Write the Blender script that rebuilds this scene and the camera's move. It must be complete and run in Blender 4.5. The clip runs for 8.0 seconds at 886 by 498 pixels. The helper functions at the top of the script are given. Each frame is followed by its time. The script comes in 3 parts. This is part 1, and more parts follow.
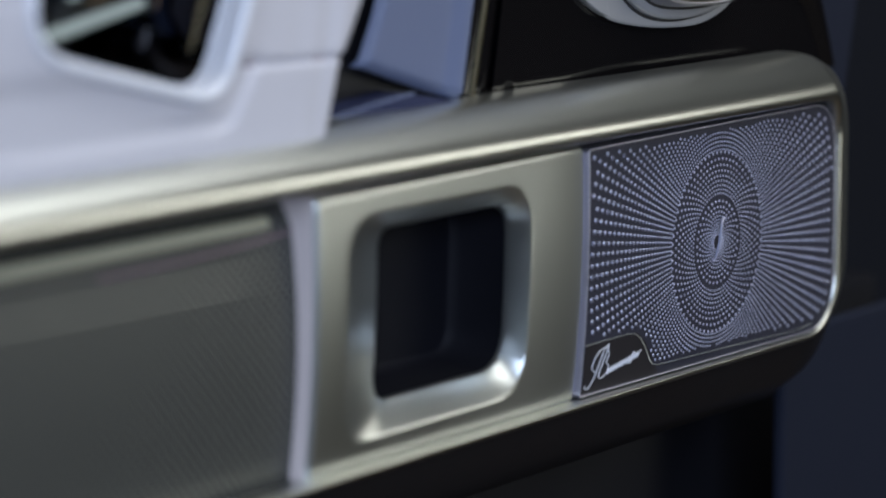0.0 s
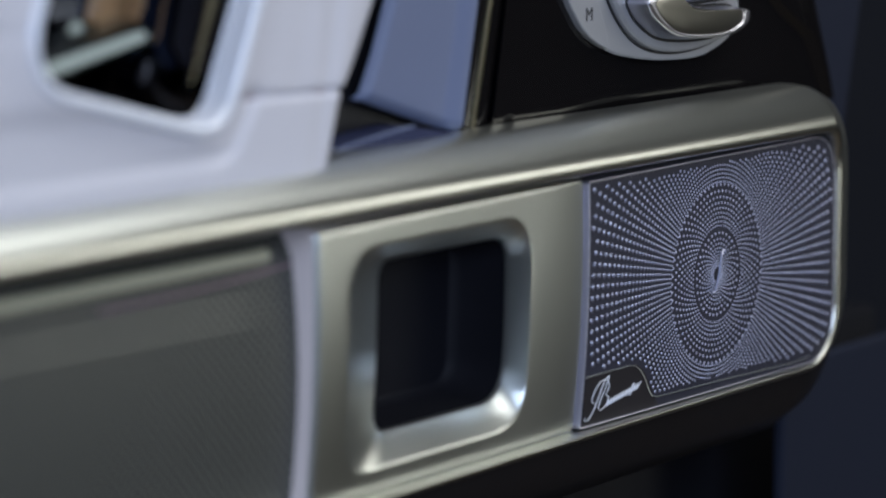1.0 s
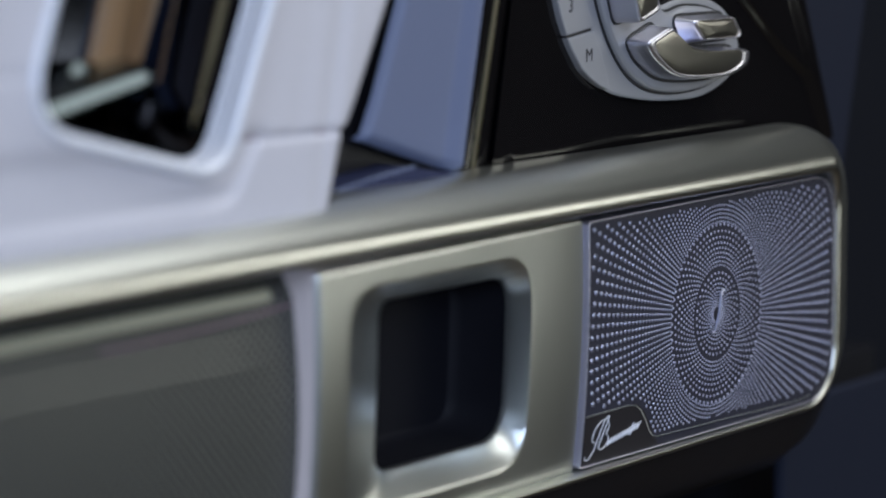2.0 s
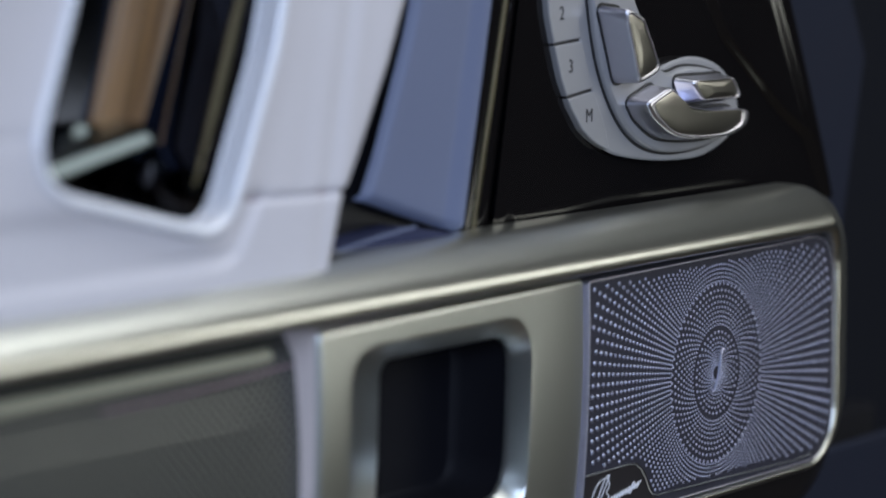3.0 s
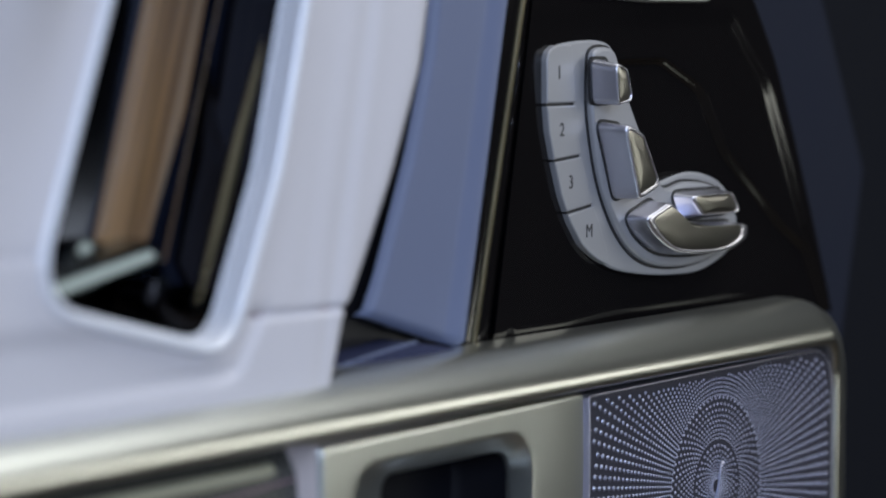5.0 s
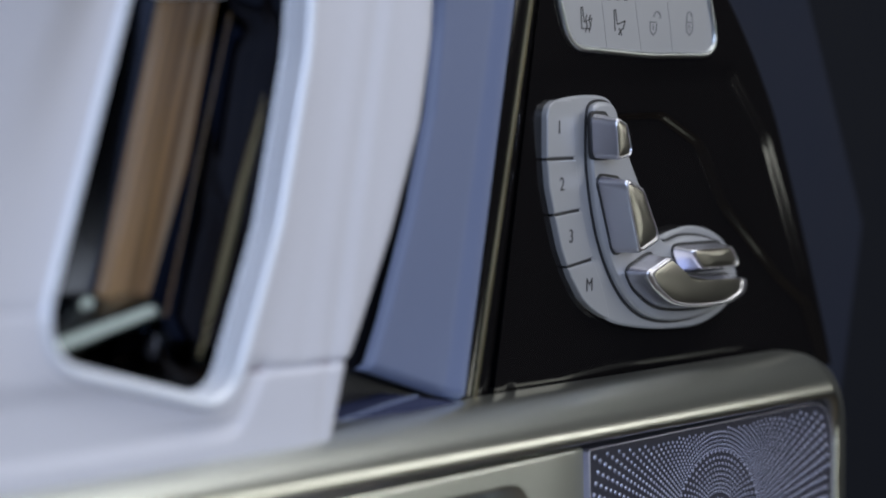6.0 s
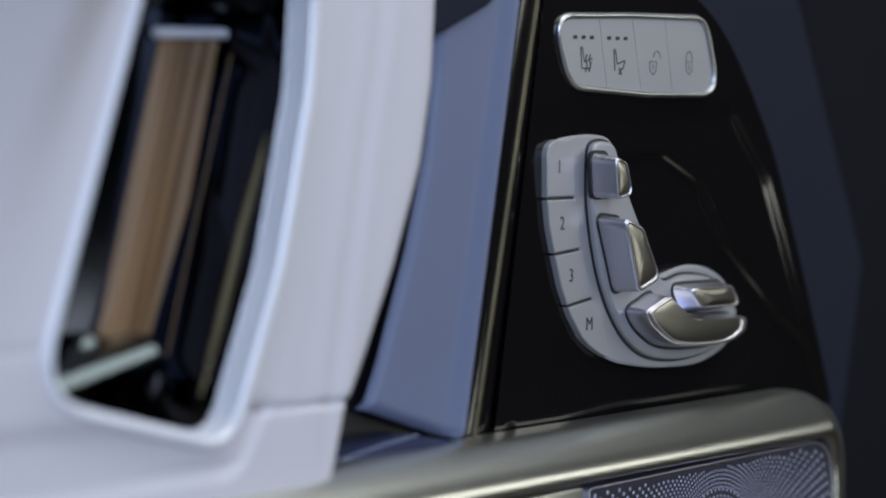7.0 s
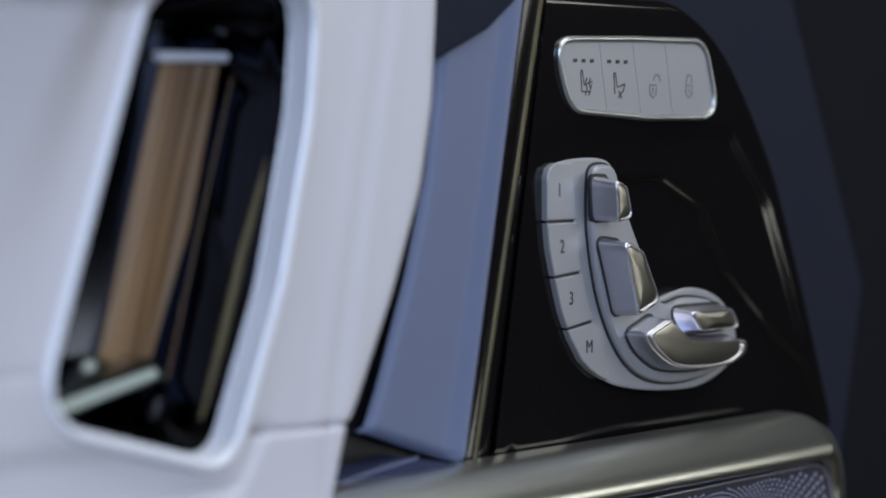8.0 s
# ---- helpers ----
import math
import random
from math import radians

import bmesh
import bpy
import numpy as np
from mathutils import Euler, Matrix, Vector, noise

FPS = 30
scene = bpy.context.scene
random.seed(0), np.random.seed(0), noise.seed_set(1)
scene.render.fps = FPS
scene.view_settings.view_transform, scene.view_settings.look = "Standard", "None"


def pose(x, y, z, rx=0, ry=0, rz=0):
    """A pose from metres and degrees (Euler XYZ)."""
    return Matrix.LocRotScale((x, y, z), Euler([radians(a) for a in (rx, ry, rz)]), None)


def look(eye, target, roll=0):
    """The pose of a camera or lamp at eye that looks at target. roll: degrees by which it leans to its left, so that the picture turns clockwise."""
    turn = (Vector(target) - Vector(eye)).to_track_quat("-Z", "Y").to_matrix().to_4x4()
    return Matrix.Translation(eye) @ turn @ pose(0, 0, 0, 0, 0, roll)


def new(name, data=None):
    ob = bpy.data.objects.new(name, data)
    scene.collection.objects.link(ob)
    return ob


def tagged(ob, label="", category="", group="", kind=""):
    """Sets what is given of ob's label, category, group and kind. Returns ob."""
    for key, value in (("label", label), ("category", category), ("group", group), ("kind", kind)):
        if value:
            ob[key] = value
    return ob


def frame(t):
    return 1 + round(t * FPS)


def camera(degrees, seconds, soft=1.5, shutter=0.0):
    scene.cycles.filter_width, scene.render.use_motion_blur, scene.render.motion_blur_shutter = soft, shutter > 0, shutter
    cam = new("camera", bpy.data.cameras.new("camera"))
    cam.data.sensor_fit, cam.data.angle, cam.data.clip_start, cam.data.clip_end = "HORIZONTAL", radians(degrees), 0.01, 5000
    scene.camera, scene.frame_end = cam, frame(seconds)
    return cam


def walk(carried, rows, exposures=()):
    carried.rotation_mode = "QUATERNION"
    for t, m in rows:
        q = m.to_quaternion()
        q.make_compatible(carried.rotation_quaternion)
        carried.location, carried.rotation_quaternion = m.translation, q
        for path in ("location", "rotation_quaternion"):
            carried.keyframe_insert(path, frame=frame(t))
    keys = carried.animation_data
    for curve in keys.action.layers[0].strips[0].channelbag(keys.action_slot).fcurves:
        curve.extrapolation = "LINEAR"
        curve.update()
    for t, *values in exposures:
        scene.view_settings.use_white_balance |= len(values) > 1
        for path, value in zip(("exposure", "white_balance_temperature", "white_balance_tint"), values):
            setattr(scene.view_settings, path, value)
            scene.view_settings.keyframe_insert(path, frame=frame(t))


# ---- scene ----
# A car door's inner trim, seen close and from the side. x runs along the door, y into it, z up.
# Lengths in the building code are millimetres: s along the door, n into it, v above BASE.
BASE = 0.9

# ---- camera and walk ----
cam = camera(16.0, 8.0, soft=1.9)
cam.data.dof.use_dof = True
cam.data.dof.focus_distance = 1.045
cam.data.dof.aperture_fstop = 6.5
EYE0 = Vector((-0.75873, -0.51177, 1.03433))
DRIFT = Vector((-0.01889, -0.01408, 0.01234))
PITCH = [(0.0, -8.35), (0.5, -8.08), (1.0, -7.813), (1.5, -7.533), (1.7, -7.397), (2.8, -6.343), (3.0, -6.152),
         (3.5, -5.649), (4.0, -5.119), (4.5, -4.729), (4.7, -4.542), (5.8, -3.517), (6.0, -3.357), (6.5, -3.004),
         (7.0, -2.713), (7.5, -2.501), (8.0, -2.333)]
rows = []
for t, pitch in PITCH:
    g = (pitch + 8.35) / 6.017
    yaw, tilt = radians(56.0 - 0.135 * g), radians(pitch)
    eye = EYE0 + g * DRIFT
    way = Vector((math.sin(yaw) * math.cos(tilt), math.cos(yaw) * math.cos(tilt), math.sin(tilt)))
    rows.append((t, look(eye, eye + way, 0.08 * g)))
walk(cam, rows, [(0.0, 0.0, 6130, 10), (8.0, 0.0, 6130, 10)])

# ---- light ----
world = bpy.data.worlds.new("studio_world")
scene.world = world
world.use_nodes = True
world.node_tree.nodes["Background"].inputs[0].default_value = (0.45, 0.52, 0.75, 1)
world.node_tree.nodes["Background"].inputs[1].default_value = 0.05


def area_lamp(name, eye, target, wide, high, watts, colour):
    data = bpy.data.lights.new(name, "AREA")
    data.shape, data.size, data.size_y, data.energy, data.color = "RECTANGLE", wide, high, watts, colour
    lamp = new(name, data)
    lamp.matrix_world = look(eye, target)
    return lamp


# Unseen sources assumed from the reflections: soft light above, cool window at left.
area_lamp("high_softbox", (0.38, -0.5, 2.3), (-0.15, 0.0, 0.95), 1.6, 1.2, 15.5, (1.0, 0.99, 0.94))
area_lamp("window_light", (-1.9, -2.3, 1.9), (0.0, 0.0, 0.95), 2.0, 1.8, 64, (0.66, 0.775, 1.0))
# Added fills with no known source, to lift the plate and the rail.
area_lamp("side_fill", (1.35, -1.2, 1.42), (0.0, 0.0, 0.95), 0.9, 0.42, 4.6, (1.0, 0.96, 0.84))
area_lamp("low_fill", (1.42, -1.77, 0.76), (0.0, 0.0, 0.9), 0.95, 0.16, 2.1, (1.0, 0.98, 0.84))


# ---- materials ----
def material(name, colour, rough=0.5, metal=0.0, vary=0.08, grain=400.0, bump=0.05, coat=0.0, blotch=25.0, stretch=(1, 1, 1), rough_vary=0.08, spec=0.5):
    m = bpy.data.materials.new(name)
    m.use_nodes = True
    nt = m.node_tree
    b = nt.nodes["Principled BSDF"]
    co = nt.nodes.new("ShaderNodeTexCoord")
    mp = nt.nodes.new("ShaderNodeMapping")
    mp.inputs["Scale"].default_value = stretch
    nt.links.new(co.outputs["Object"], mp.inputs["Vector"])
    fine, wide = nt.nodes.new("ShaderNodeTexNoise"), nt.nodes.new("ShaderNodeTexNoise")
    fine.inputs["Scale"].default_value, wide.inputs["Scale"].default_value = grain, blotch
    fine.inputs["Detail"].default_value = 4
    for k in (fine, wide):
        nt.links.new(mp.outputs[0], k.inputs["Vector"])
    mix = nt.nodes.new("ShaderNodeMix")
    mix.data_type = "RGBA"
    mix.inputs["A"].default_value = (*[c * (1 - vary) for c in colour], 1)
    mix.inputs["B"].default_value = (*[min(1, c * (1 + vary)) for c in colour], 1)
    add = nt.nodes.new("ShaderNodeMath")
    add.operation = "MULTIPLY_ADD"
    add.inputs[1].default_value = 0.5
    half = nt.nodes.new("ShaderNodeMath")
    half.operation = "MULTIPLY"
    half.inputs[1].default_value = 0.5
    nt.links.new(wide.outputs[0], half.inputs[0])
    nt.links.new(fine.outputs[0], add.inputs[0])
    nt.links.new(half.outputs[0], add.inputs[2])
    nt.links.new(add.outputs[0], mix.inputs["Factor"])
    nt.links.new(mix.outputs["Result"], b.inputs["Base Color"])
    rr = nt.nodes.new("ShaderNodeMapRange")
    rr.inputs["To Min"].default_value, rr.inputs["To Max"].default_value = max(0.02, rough - rough_vary), min(1, rough + rough_vary)
    nt.links.new(wide.outputs[0], rr.inputs["Value"])
    nt.links.new(rr.outputs[0], b.inputs["Roughness"])
    b.inputs["Metallic"].default_value = metal
    b.inputs["Specular IOR Level"].default_value = spec
    b.inputs["Coat Weight"].default_value = coat
    b.inputs["Coat Roughness"].default_value = 0.04
    if bump:
        bp = nt.nodes.new("ShaderNodeBump")
        bp.inputs["Strength"].default_value, bp.inputs["Distance"].default_value = bump, 0.0005
        nt.links.new(fine.outputs[0], bp.inputs["Height"])
        nt.links.new(bp.outputs[0], b.inputs["Normal"])
    return m


SATIN = material("satin_aluminium", (0.62, 0.63, 0.585), 0.29, 1.0, 0.05, 900, 0.03, stretch=(0.15, 1, 1), rough_vary=0.02)
PLATE = material("brushed_plate", (0.65, 0.67, 0.645), 0.33, 1.0, 0.05, 900, 0.03, stretch=(1, 1, 0.12))
CHROME = material("satin_chrome", (0.56, 0.59, 0.61), 0.34, 1.0, 0.03, 700, 0.01)
RIM = material("pale_satin_rim", (0.88, 0.89, 0.95), 0.3, 0.15, 0.03, 700, 0.01)
SILVER = material("silver_paint", (0.37, 0.37, 0.39), 0.42, 0.35, 0.03, 2500, 0.03)
KNOB = material("knob_satin_metal", (0.68, 0.68, 0.77), 0.33, 1.0, 0.03, 900, 0.02)
FACE = material("knob_face_metal", (0.33, 0.32, 0.29), 0.32, 1.0, 0.04, 900, 0.03)
BLACK = material("piano_black", (0.007, 0.006, 0.006), 0.085, 0.0, 0.1, 60, 0.0, rough_vary=0.02, spec=0.42)
PLASTIC = material("black_plastic", (0.009, 0.009, 0.012), 0.4, 0.0, 0.15, 900, 0.12, spec=0.35)
LINER = material("dark_chrome_liner", (0.024, 0.027, 0.038), 0.1, 1.0, 0.1, 60, 0.0, rough_vary=0.04)
LEATHER = material("pale_grey_leather", (0.69, 0.665, 0.7), 0.55, 0.0, 0.03, 1400, 0.16)
BLUE = material("slate_blue_leather", (0.142, 0.168, 0.27), 0.5, 0.0, 0.05, 1600, 0.16)
NAVY = material("dark_navy_trim", (0.010, 0.013, 0.026), 0.75, 0.0, 0.1, 1300, 0.2, spec=0.2)
NAVY_LEDGE = material("navy_leather", (0.022, 0.027, 0.066), 0.7, 0.0, 0.08, 1300, 0.16, spec=0.2)
MESH = material("grille_plate_dark", (0.036, 0.036, 0.056), 0.5, 0.3, 0.1, 900, 0.04)
DOT = material("grille_dot_metal", (0.5, 0.52, 0.68), 0.33, 0.85, 0.06, 900, 0.0)
BRIGHT = material("bright_bent_chrome", (0.125, 0.15, 0.155), 0.12, 1.0, 0.1, 120, 0.0, blotch=70, rough_vary=0.06)
CHAMPAGNE = material("champagne_streak", (0.52, 0.5, 0.35), 0.4, 0.0, 0.04, 700, 0.02)
# Paler than the plate: the bright reflection on its side is in this colour.
EDGE_SHEEN = material("lavender_sheen_edge", (0.93, 0.82, 0.79), 0.42, 0.0, 0.04, 700, 0.02)
PIPING_STREAK = material("dusky_pink_piping_streak", (0.3, 0.2, 0.22), 0.7, 0.0, 0.1, 1500, 0.2)
INK = material("black_ink", (0.012, 0.012, 0.014), 0.5, 0.0, 0.05, 900, 0.0)
PALE_INK = material("grey_ink", (0.13, 0.13, 0.14), 0.5, 0.0, 0.05, 900, 0.0)
GOLD = material("champagne_bead", (0.55, 0.47, 0.28), 0.3, 1.0, 0.05, 500, 0.01)
ROOM = material("dark_studio_wall", (0.03, 0.031, 0.035), 0.8, 0.0, 0.15, 40, 0.2, blotch=2)
FLOOR = material("brown_studio_floor", (0.11, 0.08, 0.05), 0.6, 0.0, 0.15, 40, 0.2, blotch=2)


def weave_material():
    """Twill of a dark woven inlay under clear lacquer."""
    m = material("woven_carbon_inlay", (0.05, 0.052, 0.046), 0.48, 0.25, 0.2, 500, 0.0, coat=0.08)
    nt = m.node_tree
    b = nt.nodes["Principled BSDF"]
    co = nt.nodes.new("ShaderNodeTexCoord")
    waves = []
    for turn in (45, -45):
        mp = nt.nodes.new("ShaderNodeMapping")
        mp.inputs["Rotation"].default_value = (0, radians(turn), 0)
        w = nt.nodes.new("ShaderNodeTexWave")
        w.inputs["Scale"].default_value = 125
        w.inputs["Distortion"].default_value = 0.6
        nt.links.new(co.outputs["Object"], mp.inputs[0])
        nt.links.new(mp.outputs[0], w.inputs[0])
        waves.append(w)
    mul = nt.nodes.new("ShaderNodeMath")
    mul.operation = "MULTIPLY"
    nt.links.new(waves[0].outputs[1], mul.inputs[0])
    nt.links.new(waves[1].outputs[1], mul.inputs[1])
    ramp = nt.nodes.new("ShaderNodeMix")
    ramp.data_type = "RGBA"
    ramp.inputs["A"].default_value = (0.03, 0.03, 0.027, 1)
    ramp.inputs["B"].default_value = (0.24, 0.24, 0.21, 1)
    nt.links.new(mul.outputs[0], ramp.inputs["Factor"])
    nt.links.new(ramp.outputs["Result"], b.inputs["Base Color"])
    return m


def streaked_material():
    """Brown lacquer with upright streaks of amber, olive grey and near-black, a reflection put into the colour."""
    m = material("brown_reflection_streaks", (0.3, 0.165, 0.065), 0.3, 0.0, 0.5, 160, 0.03, coat=0.3)
    nt = m.node_tree
    co, mp = nt.nodes.new("ShaderNodeTexCoord"), nt.nodes.new("ShaderNodeMapping")
    mp.vector_type = "TEXTURE"
    mp.inputs["Rotation"].default_value = (0, radians(19), 0)
    mp.inputs["Scale"].default_value = (1, 1, 40)
    nz = nt.nodes.new("ShaderNodeTexNoise")
    nz.inputs["Scale"].default_value, nz.inputs["Detail"].default_value = 210, 3
    ramp = nt.nodes.new("ShaderNodeValToRGB")
    ramp.color_ramp.elements[0].position, ramp.color_ramp.elements[0].color = 0.3, (0.05, 0.032, 0.02, 1)
    ramp.color_ramp.elements[1].position, ramp.color_ramp.elements[1].color = 0.68, (0.26, 0.21, 0.15, 1)
    amber = ramp.color_ramp.elements.new(0.52)
    amber.color = (0.3, 0.17, 0.07, 1)
    nt.links.new(co.outputs["Object"], mp.inputs[0])
    nt.links.new(mp.outputs[0], nz.inputs["Vector"])
    nt.links.new(nz.outputs[0], ramp.inputs[0])
    nt.links.new(ramp.outputs[0], nt.nodes["Principled BSDF"].inputs["Base Color"])
    return m


BROWN = streaked_material()
WEAVE = weave_material()


# ---- building helpers ----
def P(s, n, v):
    return Vector((s / 1000, n / 1000, BASE + v / 1000))


def part(name, bm, mat, parent=None, label="", sharp=40):
    bmesh.ops.recalc_face_normals(bm, faces=bm.faces)
    me = bpy.data.meshes.new(name)
    bm.to_mesh(me)
    bm.free()
    me.shade_smooth()
    me.set_sharp_from_angle(angle=radians(sharp))
    me.materials.append(mat)
    ob = new(name, me)
    even = ob.modifiers.new("even_normals", "WEIGHTED_NORMAL")
    even.keep_sharp = True
    if parent:
        ob.parent = parent
        ob.matrix_parent_inverse = parent.matrix_world.inverted()
    if label:
        tagged(ob, label)
    return ob


def thing(name, at, label, category, group="", kind=""):
    ob = new(name)
    ob.location = P(*at)
    ob.empty_display_size = 0.01
    bpy.context.view_layer.update()
    return tagged(ob, label, category, group, kind)


def rounded(corners, seg=6):
    """A closed outline from (s, v, radius) corners."""
    out, k = [], len(corners)
    for i in range(k):
        a, b, c = (Vector(corners[(i + d) % k][:2]) for d in (-1, 0, 1))
        r = corners[i][2]
        e, f = (a - b).normalized(), (c - b).normalized()
        half = math.acos(max(-1, min(1, e.dot(f)))) / 2
        if r <= 0 or abs(half - math.pi / 2) < 0.01:
            out.append(tuple(b))
            continue
        d = min(r / math.tan(half), 0.48 * (a - b).length, 0.48 * (c - b).length)
        p, q = b + e * d, b + f * d
        for j in range(seg + 1):
            w = j / seg
            out.append(tuple(p * (1 - w) ** 2 + 2 * b * w * (1 - w) + q * w * w))
    return out


def smooth_loop(points, seg=6):
    """A closed Catmull-Rom curve."""
    out, k = [], len(points)
    for i in range(k):
        a, b, c, d = (Vector(points[(i + j) % k]) for j in (-1, 0, 1, 2))
        for j in range(seg):
            t = j / seg
            out.append(tuple(0.5 * (2 * b + (c - a) * t + (2 * a - 5 * b + 4 * c - d) * t * t + (3 * b - a - 3 * c + d) * t ** 3)))
    return out


def area_of(loop):
    return sum(a[0] * b[1] - b[0] * a[1] for a, b in zip(loop, loop[1:] + loop[:1])) / 2


def inset(loop, d):
    """Moves every point of a closed outline inwards by d."""
    sign = 1 if area_of(loop) > 0 else -1
    out, k = [], len(loop)
    for i in range(k):
        a, b, c = (Vector(loop[(i + j) % k]) for j in (-1, 0, 1))
        e, f = b - a, c - b
        e = e.normalized() if e.length > 1e-6 else f.normalized()
        f = f.normalized() if f.length > 1e-6 else e
        n1, n2 = Vector((-e.y, e.x)) * sign, Vector((-f.y, f.x)) * sign
        m = n1 + n2
        m = m.normalized() if m.length > 1e-6 else n1
        out.append(tuple(b + m * d / max(0.5, m.dot(n1))))
    return out


def loft(rings, cap_first=False, cap_last=False, closed=True, bm=None):
    """Rings of (s, n, v), each with as many points."""
    bm = bm or bmesh.new()
    made = [[bm.verts.new(P(*p)) for p in ring] for ring in rings]
    for a, b in zip(made, made[1:]):
        k = len(a)
        for i in range(k if closed else k - 1):
            j = (i + 1) % k
            bm.faces.new((a[i], a[j], b[j], b[i]))
    if cap_first:
        bm.faces.new(made[0])
    if cap_last:
        bm.faces.new(made[-1])
    return bm


def flat(loop, n):
    return [(s, n, v) for s, v in loop]


def slab(loop, front, back, bevel=0.6, bm=None):
    """A plate with a rounded front edge."""
    rings = [flat(loop, back), flat(loop, front + bevel)]
    for a in (30, 60, 90):
        rings.append(flat(inset(loop, bevel * (1 - math.cos(radians(a)))), front + bevel * (1 - math.sin(radians(a)))))
    return loft(rings, True, True, bm=bm)


def band(outer, inner, front, back, bevel=0.5):
    """A frame between two outlines with as many points."""
    mid = lambda w: [tuple(Vector(a) * (1 - w) + Vector(b) * w) for a, b in zip(outer, inner)]
    return loft([flat(outer, back), flat(outer, front + bevel), flat(mid(0.2), front + 0.2 * bevel), flat(mid(0.5), front),
                 flat(mid(0.8), front + 0.2 * bevel), flat(inner, front + bevel), flat(inner, back)])


def tube(points, radius, sides=8, closed=False, bm=None):
    """A round bead through (s, n, v) points."""
    pts = [Vector(p) for p in points]
    rings = []
    for i, p in enumerate(pts):
        a = pts[i - 1] if i or closed else p
        b = pts[(i + 1) % len(pts)] if i < len(pts) - 1 or closed else p
        d = (b - a).normalized()
        side = d.cross(Vector((0, 1, 0)))
        side = side.normalized() if side.length > 1e-6 else Vector((1, 0, 0))
        up = side.cross(d)
        rings.append([tuple(p + radius * (side * math.cos(2 * math.pi * j / sides) + up * math.sin(2 * math.pi * j / sides))) for j in range(sides)])
    if closed:
        rings.append(rings[0])
    return loft(rings, not closed, not closed, bm=bm)


def ribbon(points, width, n, bm=None, thick=0.12):
    """A flat printed stroke."""
    bm = bm or bmesh.new()
    pts = [Vector(p) for p in points]
    left, right = [], []
    for i, p in enumerate(pts):
        d = (pts[min(i + 1, len(pts) - 1)] - pts[max(i - 1, 0)]).normalized()
        k = Vector((-d.y, d.x)) * width / 2
        left.append(tuple(p + k)), right.append(tuple(p - k))
    loop = left + right[::-1]
    return loft([flat(loop, n + thick), flat(loop, n)], False, True, bm=bm)


def between(table, x):
    """Straight interpolation in a short table of (x, y)."""
    return float(np.interp(x, [a for a, _ in table], [b for _, b in table]))


def edge_distance(loop, s, v):
    """Signed distance of the points to a closed outline, inside positive."""
    best = np.full(s.shape, 1e9)
    inside = np.zeros(s.shape, bool)
    for (ax, ay), (bx, by) in zip(loop, loop[1:] + loop[:1]):
        ex, ey = bx - ax, by - ay
        w = np.clip(((s - ax) * ex + (v - ay) * ey) / max(1e-9, ex * ex + ey * ey), 0, 1)
        best = np.minimum(best, np.hypot(s - ax - w * ex, v - ay - w * ey))
        cross = ((ay > v) != (by > v)) & (s < ex * (v - ay) / (ey if abs(ey) > 1e-9 else 1e-9) + ax)
        inside ^= cross
    return np.where(inside, best, -best)


def soft(x, a, b):
    w = np.clip((x - a) / (b - a), 0, 1)
    return w * w * (3 - 2 * w)


def sheet(name, s, v, n, mat, parent=None, hole=None, label=""):
    """A relief surface from grids of s, v and n, with an opening left out."""
    rows_, cols = s.shape
    verts = [P(a, b, c)[:] for a, b, c in zip(s.ravel(), n.ravel(), v.ravel())]
    faces = []
    for i in range(rows_ - 1):
        for j in range(cols - 1):
            if hole is None or not (hole[i, j] and hole[i + 1, j] and hole[i, j + 1] and hole[i + 1, j + 1]):
                faces.append((i * cols + j, i * cols + j + 1, (i + 1) * cols + j + 1, (i + 1) * cols + j))
    me = bpy.data.meshes.new(name)
    me.from_pydata(verts, [], faces)
    me.validate()
    me.shade_smooth()
    me.materials.append(mat)
    ob = new(name, me)
    if parent:
        ob.parent = parent
        ob.matrix_parent_inverse = parent.matrix_world.inverted()
    return tagged(ob, label) if label else ob


def box(name, lo, hi, mat, parent=None, bevel=0.0, label=""):
    bm = slab([(lo[0], lo[2]), (hi[0], lo[2]), (hi[0], hi[2]), (lo[0], hi[2])], lo[1], hi[1], bevel) if bevel else loft(
        [flat([(lo[0], lo[2]), (hi[0], lo[2]), (hi[0], hi[2]), (lo[0], hi[2])], k) for k in (hi[1], lo[1])], True, True)
    return part(name, bm, mat, parent, label)


# ---- the room ----
# Unseen enclosure: dark walls and brown floor chosen for what the black trim reflects.
def room():
    t = 100
    x0, x1, y0, y1, h0, h1 = -4000, 4000, -3500, 1500, -900, 2400
    for name, lo, hi, mat in (
            ("floor", (x0, y0, h0 - t), (x1, y1, h0), FLOOR), ("ceiling", (x0, y0, h1), (x1, y1, h1 + t), ROOM),
            ("wall_south", (x0, y0 - t, h0), (x1, y0, h1), ROOM), ("wall_north", (x0, y1, h0), (x1, y1 + t, h1), ROOM),
            ("wall_west", (x0 - t, y0, h0), (x0, y1, h1), ROOM), ("wall_east", (x1, y0, h0), (x1 + t, y1, h1), ROOM)):
        tagged(box(name, lo, hi, mat), "plain dark studio surface", name.split("_")[0], kind="structure")


room()


